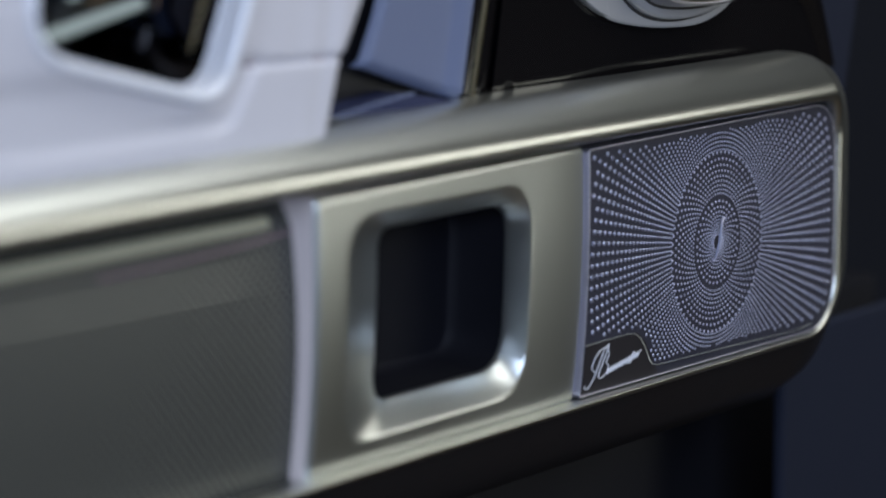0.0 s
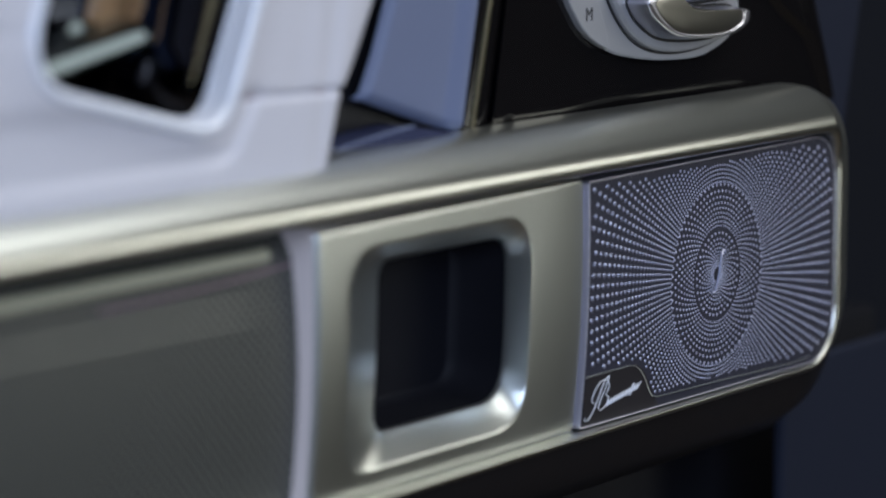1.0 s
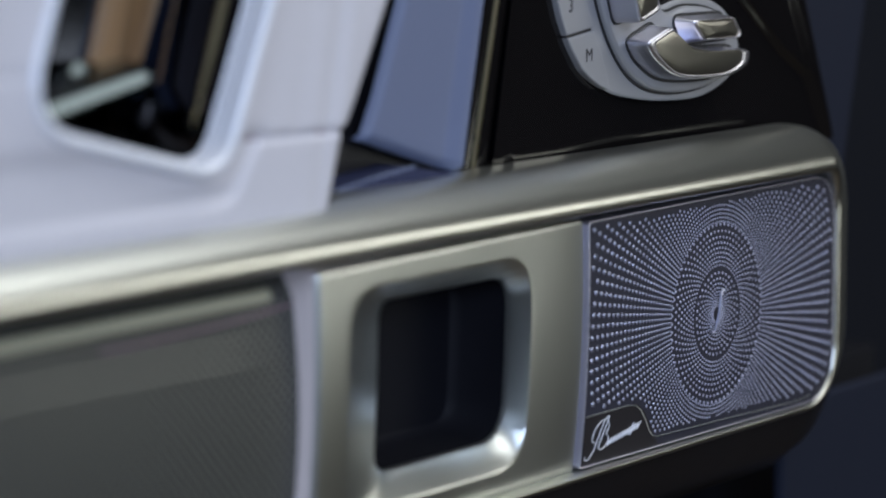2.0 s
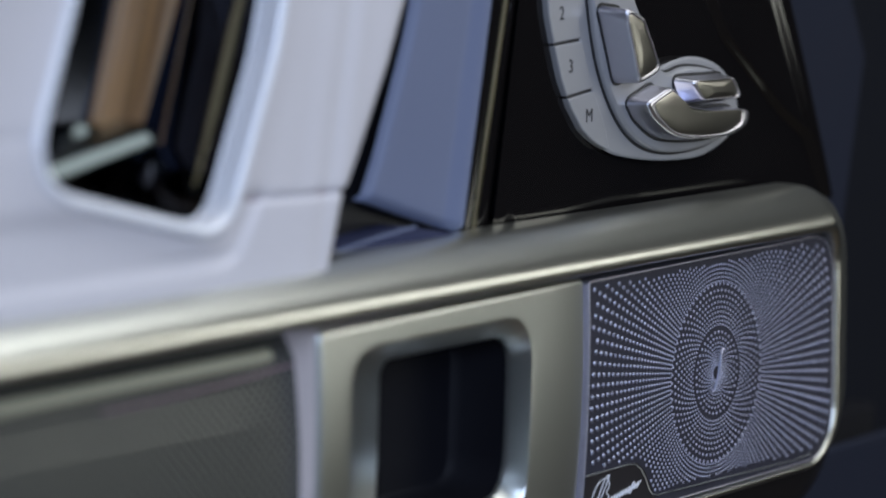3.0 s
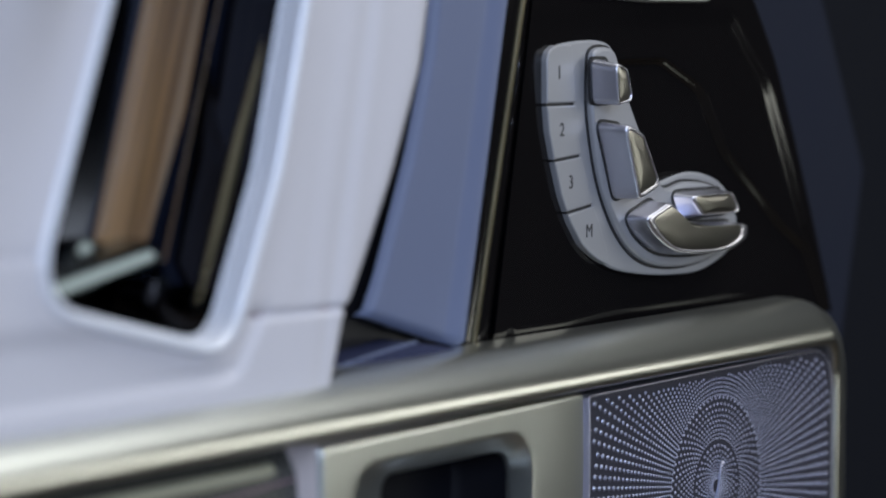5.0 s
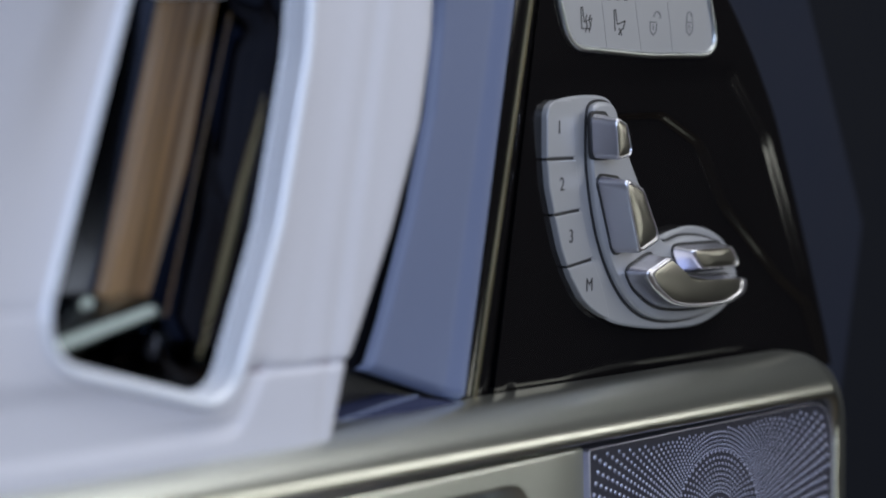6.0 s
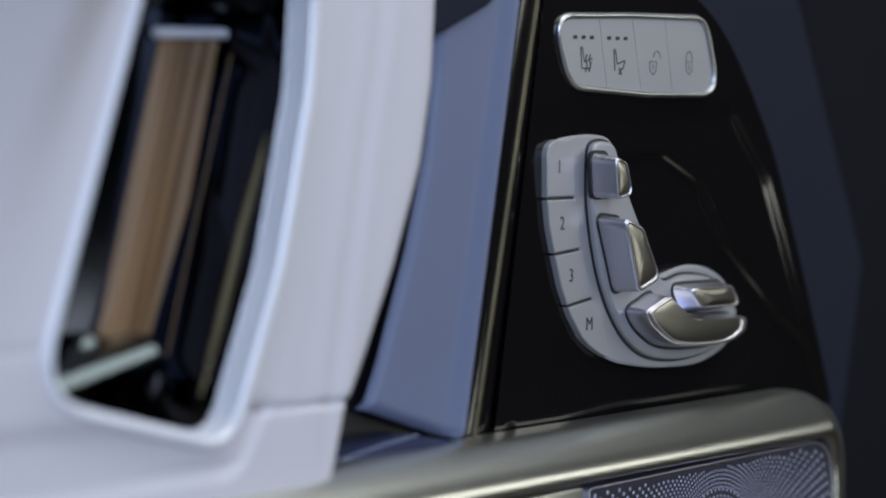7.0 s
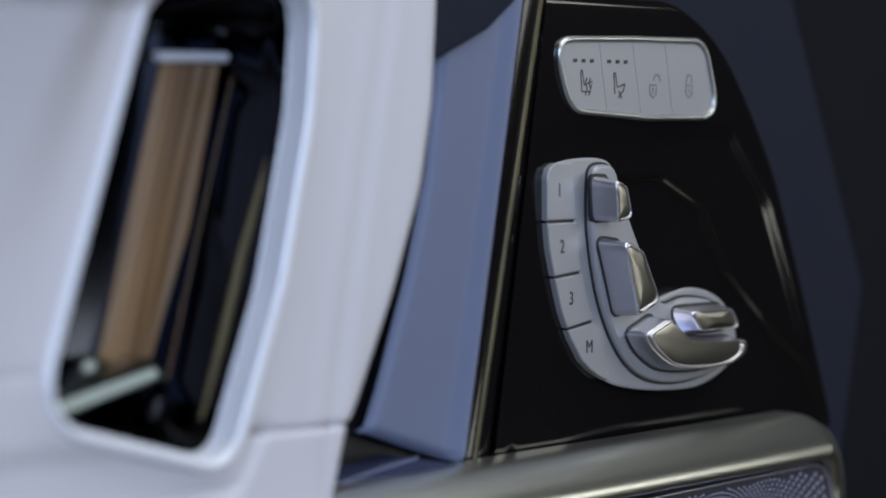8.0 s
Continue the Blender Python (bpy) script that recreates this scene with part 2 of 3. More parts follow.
# ---- door shell ----
def door_shell():
    # the slanted end of the navy trim, with the darker pillar behind it
    door = thing("door_trim_panel", (0, 45, -900), "dark navy moulded inner trim panel of a car door", "car door", kind="structure")
    lower = [(-700, -75, 0), (310, -75, 0), (352, 82, 0), (297, 182, 0), (215, 330, 0), (-700, 330, 0)]
    part("upper_panel", slab(rounded(lower), 38, 60, 2.0), NAVY, door)
    part("pocket_side", slab(rounded([(284, -900, 0), (420, -900, 0), (420, -70, 0), (284, -70, 0)]), 36, 40, 3.0), NAVY, door)
    part("pocket_back", slab(rounded([(-700, -900, 0), (440, -900, 0), (440, -70, 0), (-700, -70, 0)]), 75, 95, 2.0), PLASTIC, door, "matt black back of the door pocket")
    pillar = thing("door_pillar", (500, 120, -900), "near-black upholstered pillar behind the door edge", "car pillar", kind="structure")
    part("pillar_face", slab(rounded([(200, -900, 0), (900, -900, 0), (900, 500, 0), (200, 500, 0)]), 110, 160, 10.0), material("pillar_cloth", (0.005, 0.006, 0.01), 0.85, 0, 0.1, 900, 0.2, spec=0.15), pillar)


door_shell()


# ---- armrest ----
def arc(cx, cy, r, a0, a1, k=10):
    return [(cx + r * math.cos(radians(a0 + (a1 - a0) * i / k)), cy + r * math.sin(radians(a0 + (a1 - a0) * i / k))) for i in range(k + 1)]


LEFT = -460


def frame_path(top, right, bottom, r1, r2):
    straight = [(LEFT + (right - r1 - LEFT) * i / 12, top) for i in range(12)]
    down = arc(right - r1, top - r1, r1, 90, 0) + [(right, (top - r1 + bottom + r2) / 2)] + arc(right - r2, bottom + r2, r2, 0, -90)
    back = [(right - r2 + (LEFT - right + r2) * i / 12, bottom) for i in range(1, 13)]
    return straight + down + back


def armrest():
    arm = thing("armrest", (0, 38, -60), "satin champagne aluminium framed car door armrest with woven inlay", "armrest")
    inner = frame_path(24.6, 250.5, -58.6, 16, 20)
    outer = frame_path(41.4, 264.5, -61.6, 30, 32)
    profile = [(0, 6), (0.0, -3), (0.015, -5.8), (0.05, -8.0), (0.11, -9.3), (0.19, -9.6), (0.3, -9.0), (0.42, -7.7), (0.55, -5.6), (0.68, -3.0), (0.8, 0.0), (0.9, 3.4), (0.96, 6), (0.99, 10), (1, 15)]
    k = len(inner)
    rings = []
    for w, n in profile:
        ring = []
        for i, (a, b) in enumerate(zip(inner, outer)):
            low = min(1, max(0, (i - 11) / 9))       # full bar on top, thin lip round the end and along the bottom
            p = Vector(a) * (1 - w) + Vector(b) * w
            ring.append((p.x, n * (1 - low) + low * (n * 0.2 if n < 0 else n), p.y))
        rings.append(ring)
    part("frame_rail", loft(rings, closed=False), SATIN, arm, "satin champagne aluminium rail", 60)

    # black body that swells out under and behind the frame
    a = frame_path(39.0, 260, -60.6, 29, 31)
    b = frame_path(39.0, 268, -66, 32, 34)
    c = frame_path(39.0, 280, -78, 36, 40)
    d = frame_path(39.0, 286, -86, 38, 44)
    e = frame_path(39.0, 284, -92, 38, 46)
    part("underside_shell", loft([flat(a, 3), flat(b, 5), flat(c, 12), flat(d, 22), flat(e, 44)], closed=False), PLASTIC, arm, "smooth black underside shell", 70)
    edge = [(-62, 38.4), (-36.5, 41.2), (-18, 43.4), (0.7, 45), (22, 41.4), (62, 38.5)]
    part("ledge", loft([[(a, 7.5, 33) for a, _ in edge], [(a, 8, 38) for a, _ in edge], [(a, 10, c - 0.6) for a, c in edge], [(a, 11.5, c) for a, c in edge], [(a, 26, c + 0.4) for a, c in edge]],
                       closed=False), NAVY_LEDGE, arm, "navy leather ledge behind the rail")
    part("ledge_bead", tube([(a, 11, c + 0.2) for a, c in edge[:4]], 0.45), BLUE, arm, "thin metal bead")

    # woven inlay, slightly bowed
    s, v = np.meshgrid(np.linspace(LEFT, -58, 60), np.linspace(-60, 26, 90))
    sheet("woven_inlay", s, v, 10.5 - 4.0 * np.cos((v + 17) / 43 * 1.45) + 3.2 * soft(v, 12.5, 22), WEAVE, arm, label="dark woven inlay under clear lacquer")

    # reflection in the lacquer, shaped as a raised champagne streak
    part("inlay_streak", tube([(s, 7.9, 15.1 + 0.006 * (s + 184)) for s in range(LEFT, -86, 12)] + [(-80, 8.1, 15.7), (-75, 8.9, 15.8)], 2.0, 10), CHAMPAGNE, arm, "slim champagne streak shaped as a reflection along the inlay")

    # finer pink reflection, built as a second thin streak
    part("inlay_fine_streak", tube([(-147, 7.5, 9.3), (-130, 7.6, 9.4), (-112, 7.7, 9.7), (-95, 7.8, 10.2), (-80, 8.0, 10.9), (-64, 8.3, 11.9)], 0.5, 6), PIPING_STREAK, arm, "fine dusky pink streak shaped as a reflection in the inlay")

    # pull plate with a cup
    plate = rounded([(-62.8, -59.5, 1.5), (80.7, -59.5, 1.5), (80.7, 23.6, 2.5), (-62.8, 21.8, 2.5)], 5)
    mouth = rounded([(-47.5, -51, 13), (48, -51, 17), (48, 14.6, 15), (-47.5, 14.0, 15)], 10)
    lip = rounded([(-22.5, -43, 7), (46.5, -43, 13), (46.5, 7.6, 9), (-22.5, 7.8, 6)], 10)
    # all three outlines sampled along the same rays from the middle of the cup
    mid = Vector((8, -18.3))

    def along(loop, angle):
        d = Vector((math.cos(angle), math.sin(angle)))
        best = 0
        for a, c in zip(loop, loop[1:] + loop[:1]):
            a, e = Vector(a) - mid, Vector(c) - Vector(a)
            det = d.x * -e.y + d.y * e.x
            if abs(det) > 1e-9:
                far = (a.x * -e.y + a.y * e.x) / det
                w = (d.x * a.y - d.y * a.x) / det
                if -1e-6 <= w <= 1 + 1e-6 and far > best:
                    best = far
        return tuple(mid + d * best)

    angles = sorted([2 * math.pi * k / 160 for k in range(160)] + [math.atan2(q[1] - mid.y, q[0] - mid.x) % (2 * math.pi) for q in plate])
    rim_line = rounded([(-62.8, -59.5, 1.5), (80.7, -59.5, 1.5)] + [(80.7, v, 0) for v in (-50, -40, -30, -20, -10, 0, 8, 16)] + [(80.7, 23.6, 2.5), (-62.8, 21.8, 2.5)] + [(-62.8, v, 0) for v in (16, 8, 0, -10, -20, -30, -40, -50)], 5)
    edge_ob = part("plate_edge", loft([flat(inset(rim_line, -0.25), 14), flat(inset(rim_line, -0.25), 2.8), flat(inset(rim_line, 0.1), 1.7), flat(inset(rim_line, 0.6), 1.05)]), EDGE_SHEEN, arm, "satin edge of the pull plate, its lavender sheen put in the colour")
    p0, m0, l0 = ([along(loop, a) for a in angles] for loop in (plate, mouth, lip))
    p1, m1 = [along(inset(plate, 2.2), a) for a in angles], [along(inset(mouth, -0.6), a) for a in angles]
    blend = lambda a, c, w: [tuple(Vector(x) * (1 - w) + Vector(y) * w) for x, y in zip(a, c)]
    rings = [flat(p0, 10), flat(p0, 2.2), flat(blend(p0, p1, 0.1), 1.3), flat(blend(p0, p1, 0.3), 0.65), flat(blend(p0, p1, 0.6), 0.18), flat(p1, 0)] + [flat(blend(p1, m1, k / 8), 0) for k in range(1, 9)]
    rings += [flat(blend(m0, l0, w), n) for w, n in ((0, 0.2), (0.08, 0.8), (0.3, 2.3), (0.5, 3.8), (0.7, 5.4), (0.9, 7.0), (0.97, 7.8), (1, 9))]
    bm = loft(rings)
    for x in list(bm.verts) + list(edge_ob.data.vertices):
        x.co.y += 0.0036 * ((x.co.z - BASE - 0.003) / 0.06) ** 2 - 0.0005       # bowed face, falling away downwards
        x.co.y += 0.0008 * min(1.0, max(0.0, (x.co.x - 0.056) / 0.025)) ** 2       # and towards the grille
    part("pull_plate", bm, PLATE, arm, "brushed champagne metal pull plate", 50)
    cup = inset(lip, -0.1)
    bowl = part("pull_cup", loft([flat(cup, 8.7), flat(cup, 13), flat(inset(cup, 0.8), 18), flat(inset(cup, 1.8), 23.5), flat(inset(cup, 3.4), 26.5), flat(inset(cup, 5), 27.2)], False, True), material("black_cup_lining", (0.006, 0.006, 0.009), 0.6, 0.0, 0.15, 900, 0.12, spec=0.15), arm, "black plastic finger cup")
    for x in bowl.data.vertices:
        x.co.y += 0.0036 * ((x.co.z - BASE - 0.003) / 0.06) ** 2 - 0.0005


armrest()


# ---- loudspeaker grille ----
def speaker():
    spk = thing("speaker_grille", (163, 8, -18), "dark perforated metal loudspeaker grille with pale raised dots", "speaker")
    corners = [(81.2, -57.8, 1.5), (250.5, -57.8, 20), (249.5, 23.0, 16), (81.2, 21.5, 1.5)]
    outline = rounded(corners[:1] + [(123, -57.8, 0), (165, -57.8, 0), (207, -57.8, 0)] + corners[1:3] + [(207, 22.6, 0), (165, 22.3, 0), (123, 21.9, 0)] + corners[3:] + [(81.2, v, 0) for v in (15, 8, 0, -10, -20, -30, -40, -50)], 8)
    bow = lambda s, v: 3.2 * ((v - 3) / 60) ** 2 * min(1, max(0, (235 - s) / 150))       # falls away downwards like the pull plate

    def bent(ob):
        for x in ob.data.vertices:
            x.co.y += bow(x.co.x * 1000, (x.co.z - BASE) * 1000) / 1000
        return ob

    skin = inset(outline, 0.4)
    face = loft([flat(outline, 8), flat(outline, -0.6), flat(skin, -0.8)])
    rim_verts = [x for x in face.verts if abs(x.co.y + 0.0008) < 1e-6]
    bmesh.ops.triangle_fill(face, edges=[e for e in face.edges if e.verts[0] in rim_verts and e.verts[1] in rim_verts], use_beauty=True)
    for k in range(1, 14):
        bmesh.ops.bisect_plane(face, geom=face.verts[:] + face.edges[:] + face.faces[:], plane_co=P(0, 0, -58 + 6 * k), plane_no=(0, 0, 1))
    for k in range(1, 6):
        bmesh.ops.bisect_plane(face, geom=face.verts[:] + face.edges[:] + face.faces[:], plane_co=P(81 + 28 * k, 0, 0), plane_no=(1, 0, 0))
    bent(part("grille_plate", face, MESH, spk))
    bent(part("grille_rim", band(inset(outline, -0.3), inset(outline, 0.5), -0.9, 6, 0.3), material("grille_rim_satin", (0.6, 0.58, 0.68), 0.34, 0.75, 0.03, 700, 0.01), spk, "thin satin metal rim"))
    cx, cy = 164.5, -17.6
    field = inset(rounded([(81.2, -54.2, 1.5), (249.5, -56.2, 20), (249.5, 23.0, 16), (81.2, 21.5, 1.5)], 8), 2.0)
    notch = rounded([(78, -60, 0), (128, -60, 0), (119.5, -44.5, 6), (113, -41.0, 5), (78, -41.0, 0)], 4)
    spots = []
    # three zones of rays, each with twice as many as the one inside it; the dots grow outwards within a zone
    for count, first, last in ((35, 2.6, 15.8), (70, 16.5, 30.6), (140, 31.3, 98.0)):
        gap, r, k = 2 * math.pi / count, first, 0
        while r <= last:
            for i in range(count):
                a = gap * (i + (0.5 if count == 140 else 0.5 * (k % 2)))
                spots.append((cx + r * math.cos(a), cy + r * math.sin(a), 0.35 * (gap * r) ** 0.75 if count == 140 else 0.37 * (gap * r) ** 0.5))
            r, k = r * math.exp(gap * (0.92 if count == 140 else 0.85)), k + 1
    s, v = np.array([p[0] for p in spots]), np.array([p[1] for p in spots])
    keep = (edge_distance(field, s, v) > 0.2) & (edge_distance(notch, s, v) < -1.4)
    bm = loft([[(math.cos(w) * k, n, math.sin(w) * k) for w in [2 * math.pi * j / 8 for j in range(8)]] for k, n in ((1.0, 0.15), (0.85, -0.2), (0.45, -0.34))], False, True)
    bmesh.ops.translate(bm, verts=bm.verts, vec=-P(0, 0, 0))
    dome = bpy.data.meshes.new("grille_dot")
    bm.to_mesh(dome)
    bm.free()
    dome.shade_smooth()
    dome.materials.append(DOT)
    verts, faces = [], []
    singles = 0
    for (a, b, r), good in zip(spots, keep):
        if not good:
            continue
        if a < 106 and singles < 300:
            one = new("grille_dot", dome)
            one.parent, one.matrix_parent_inverse = spk, spk.matrix_world.inverted()
            one.matrix_basis = Matrix.Translation(P(a, -0.8 + bow(a, b), b)) @ Matrix.Diagonal((r, r, r, 1))
            singles += 1
            continue
        k0 = len(verts)
        for rad, up in ((1.0, 0.15), (0.85, -0.2), (0.45, -0.34)):
            for j in range(8):
                w = 2 * math.pi * j / 8
                verts.append(P(a + r * rad * math.cos(w), -0.8 + bow(a, b) + up * r, b + r * rad * math.sin(w))[:])
        for lev in (0, 8):
            for j in range(8):
                faces.append((k0 + lev + j, k0 + lev + (j + 1) % 8, k0 + lev + 8 + (j + 1) % 8, k0 + lev + 8 + j))
        faces.append(tuple(k0 + 16 + j for j in range(8)))
    me = bpy.data.meshes.new("grille_dots")
    me.from_pydata(verts, [], faces)
    me.shade_smooth()
    me.materials.append(DOT)
    dots = new("grille_dots", me)
    dots.parent, dots.matrix_parent_inverse = spk, spk.matrix_world.inverted()
    tagged(dots, "rings of pale raised metal dots", kind="stuff")
    # plain curl at the centre
    curl = [(158.6, -1.9, -22.3), (158.9, -2.2, -23.3), (160.2, -2.4, -22.8), (161.3, -2.6, -20.5), (162.6, -2.7, -17.2), (163.4, -2.6, -13.4), (164.2, -2.4, -10.6), (166.0, -2.1, -9.3), (167.6, -1.9, -9.8)]
    bent(part("centre_mark", tube(curl, 0.5), DOT, spk, "small curled metal mark"))
    # maker's plate in the lower corner, its script drawn as plain curls
    tag_loop = rounded([(82.0, -57.0, 0.5), (129, -57.0, 0.5), (125.2, -53.0, 3), (119.0, -44.6, 5), (113.4, -41.0, 5), (82.0, -41.0, 0.5)], 5)
    tag = bent(part("maker_plate", slab(tag_loop, -1.0, 2, 0.15), material("corner_plate_dark", (0.03, 0.026, 0.03), 0.45, 0.4, 0.1, 900, 0.03), spk, "small dark corner plate"))
    # fine bead over the corner plate that runs on under the dots
    bead = [(82, -41.1), (108, -41.0), (112.5, -41.6), (116, -43.6), (119.2, -47.0), (122.3, -51.4), (124.6, -53.4), (128, -54.2), (176, -55.0), (222, -56.0), (233, -55.2)]
    bent(part("grille_bead", tube([(a, -1.05, c) for a, c in bead], 0.24, 6), CHROME, spk, "fine satin metal bead"))
    bm = bmesh.new()
    big = [(83.2, -53.8), (83.0, -55.4), (85.4, -55.6), (88.4, -52.6), (91.2, -47.6), (93.6, -43.6), (96.6, -42.2), (95.0, -45.2), (92.0, -49.8), (90.6, -52.6), (93.0, -53.4), (96.2, -51.6), (96.8, -49.2),
           (94.6, -48.6), (97.0, -46.0), (95.2, -43.4), (91.2, -43.6), (88.0, -46.0), (86.4, -49.0), (87.8, -50.6), (90.0, -49.6)]
    fine = [tuple(Vector(big[i]).lerp(Vector(big[i + 1]), w / 3)) for i in range(len(big) - 1) for w in range(3)]
    fine = [tuple((Vector(fine[i - 1]) + 2 * Vector(fine[i]) + Vector(fine[i + 1])) / 4) for i in range(1, len(fine) - 1)]
    tube([(a, -1.15, c) for a, c in fine], 0.18, 6, bm=bm)
    wave = []
    for i in range(76):
        w = i / 75
        tall = 1.15 + 1.2 * math.exp(-((w - 0.74) / 0.05) ** 2)
        wave.append((97.0 + 17.6 * w, -51.6 + 3.2 * w + tall * math.sin(i * 0.95)))
    tube([(a + 0.75 * (c + 50), -1.15, c) for a, c in wave], 0.17, 6, bm=bm)
    bent(part("script_mark", bm, RIM, tag, "pale flowing script-like stroke"))


speaker()


# ---- pale leather upper trim with grip ----
OPENING = rounded([(-185, 70.5, 17), (-106.5, 52, 15), (-84, 100, 60), (-70.5, 148, 60), (-66.5, 188, 20), (-138.5, 186, 20)], 10)
EDGE = [(20, -60), (39, -54.6), (57, -48.5), (59.6, -46.5), (67, -41.5), (96, -24.5), (127, -10), (152, -4.2), (182, -2.0), (260, -2)]


def upper_trim():
    trim = thing("door_upper_trim", (-200, 36, 40), "pale grey leather upper door trim with stitched pull post", "door trim")
    u = np.concatenate([np.linspace(0, 0.55, 60), np.linspace(0.552, 1, 360)])
    vv = np.linspace(30, 250, 300)
    uu, v = np.meshgrid(u, vv)
    k = np.hanning(19)
    line = np.interp(np.concatenate([vv[0] - (vv[1] - vv[0]) * np.arange(9, 0, -1), vv, vv[-1] + (vv[1] - vv[0]) * np.arange(1, 10)]), [a for a, _ in EDGE], [b for _, b in EDGE])
    line = np.convolve(line, k / k.sum(), mode="valid")
    line = np.where(vv < 62, np.interp(vv, [a for a, _ in EDGE], [b for _, b in EDGE]), line)
    right = np.tile(5 + line[:, None], (1, u.size))
    s = LEFT + (right - LEFT) * uu
    n = np.zeros_like(s)
    away = right - s
    roll = np.clip((13 - away) / 13, 0, 1)
    n = n + 13 * (1 - np.sqrt(1 - np.minimum(roll, 0.995) ** 2))
    # seam across the post
    seam = 1.6 * np.exp(-((v - (60.3 - 0.02 * (s + 70))) / 0.9) ** 2) * soft(s, -98, -92)
    n = n + seam
    # panel below the grip set back a little from its border
    border = rounded([(-900, 43.5, 0), (-100, 43.5, 14), (-86, 62, 6), (-40, 200, 0), (-40, 400, 0), (-900, 400, 0)], 8)
    d = edge_distance(border, s, v)
    n = n + 1.5 * soft(d, -1.5, 2.5) * (v < 58) + 1.5 * soft(d, -1.5, 2.5) * (v >= 58) * (1 - soft(v, 58, 66))
    # shallow crease down the post
    line = np.interp(v, [40, 56, 100, 182, 260], [-62, -58.6, -49, -29.5, -18])
    n = n + 0.6 * np.exp(-((s - line) / 3.8) ** 2) - 0.4 * np.exp(-((s - line - 6) / 4.2) ** 2) + 0.3 * np.exp(-((s - line + 14) / 4.4) ** 2) * (v > 62)
    # faint joints of the cover far from the post
    n = n + 0.7 * np.exp(-((v - 83) / 0.9) ** 2) * (s < -181)
    d = edge_distance(OPENING, s, v)
    n = n - 1.5 * np.exp(-(np.minimum(d, 0) / 8.0) ** 2) * (v > 48)
    # upper far side bent to face down, an added lean that shades it
    side = soft(-d, 4, 34) * (s < -130)
    n = n - 0.0016 * np.clip(v - 90, 0, 200) ** 2 * side - 0.5 * np.clip(v - 175, 0, 60) * (s < -137)
    sheet("leather_cover", s, v, n, LEATHER, trim, hole=d > 0.9)
    # side of the post, back to the door
    rim = [(between(EDGE, a) + 4.9, a) for a in vv[::4]]
    part("post_side", loft([[(a, 12, b) for a, b in rim], [(a - 2, 40, b) for a, b in rim]], closed=False), NAVY, trim)
    part("seam_piping", tube([(a, 2.1, 60.3 - 0.02 * (a + 70)) for a in range(-94, -52, 4)], 0.45, 6), PIPING_STREAK, trim, "thin dusky pink seam piping")
    part("grip_rim", tube([(a, -0.6, b) for a, b in inset(OPENING, -0.4)], 1.9, 12, True), RIM, trim, "pale satin rim round the grip", 60)
    back = rounded([(-163, 84, 8), (-98, 73, 5), (-83, 117, 40), (-72, 148, 40), (-65, 170, 6), (-136, 172, 8)], 10)
    mouth = inset(OPENING, 2.0)
    part("grip_collar", loft([flat(inset(OPENING, 1.0), -1.5), flat(inset(OPENING, 1.5), 1.5), flat(inset(OPENING, 1.8), 5.2), flat(inset(OPENING, 2.6), 5.6)]), RIM, trim, "pale inner wall of the grip's rim", 60)
    rings = []
    for a in range(0, 91, 10):
        w = 1 - math.cos(radians(a))
        rings.append([(p[0] * (1 - w) + q[0] * w, 5 + 24 * math.sin(radians(a)), p[1] * (1 - w) + q[1] * w) for p, q in zip(mouth, back)])
    part("grip_bowl", loft(rings), LINER, trim, "dark chrome bowl of the grip", 60)
    part("grip_back", slab(inset(back, -0.5), 28.6, 32, 0.5), LINER, trim, "dark chrome back of the grip")
    # panel that carries the warm reflection at the back in its colour
    part("grip_reflection", slab(rounded([(-127, 80, 3), (-105, 80, 3), (-87.5, 117, 40), (-73, 165, 3), (-98, 166, 3)], 5), 27.4, 30, 0.8), BROWN, trim, "brown panel in the grip, streaked as a reflection in its colour")
    # highlight over the panel, built as a thin pale bar
    part("grip_highlight", tube([(-104, 26, 164.2), (-89, 26, 164.3), (-73.5, 26, 164.4)], 1.5), RIM, trim, "narrow pale bar shaped as the highlight over the panel")
    # floor: a hollow in front, a rounded ridge, a small step up to the panel; ridge and knoll are shaped to make the
    # highlights
    lines = []
    for k in range(49):
        n = 9.4 + 17.8 * k / 48
        w = min(1.0, max(0.0, (n - 7) / 10))
        up = -13 + 16 * math.sqrt(1 - (1 - w) ** 2)       # rolls over from a steep riser to a shelf
        row = []
        for h in range(37):
            q = 0.765 * h / 36
            knoll = 4 * math.exp(-((n - 23) / 2.4) ** 2 - ((q - 0.41) / 0.1) ** 2)
            row.append((-168 + 67 * q + 0.3 * (n - 10), n, 71.5 + 12 * q + up + knoll - 16 * soft(q, 0.69, 0.8)))
        lines.append(row)
    part("grip_floor", loft(lines, closed=False), BRIGHT, trim, "bent bright metal floor of the grip", 80)
    part("grip_bead", tube([(-101.6, 12, 64), (-92.6, 12, 87), (-83.8, 12, 109.5), (-76.4, 10.2, 130), (-69.8, 8.4, 150), (-67.8, 7.4, 160), (-66.6, 6.8, 168)], 1.5), GOLD, trim, "thin champagne bead along the grip")
    part("corner_bead", tube([(-99.4 + 0.349 * (v - 73), 26.8, v) for v in range(75, 168, 10)], 0.2, 6), BROWN, trim, "fine bead at the back corner")


upper_trim()


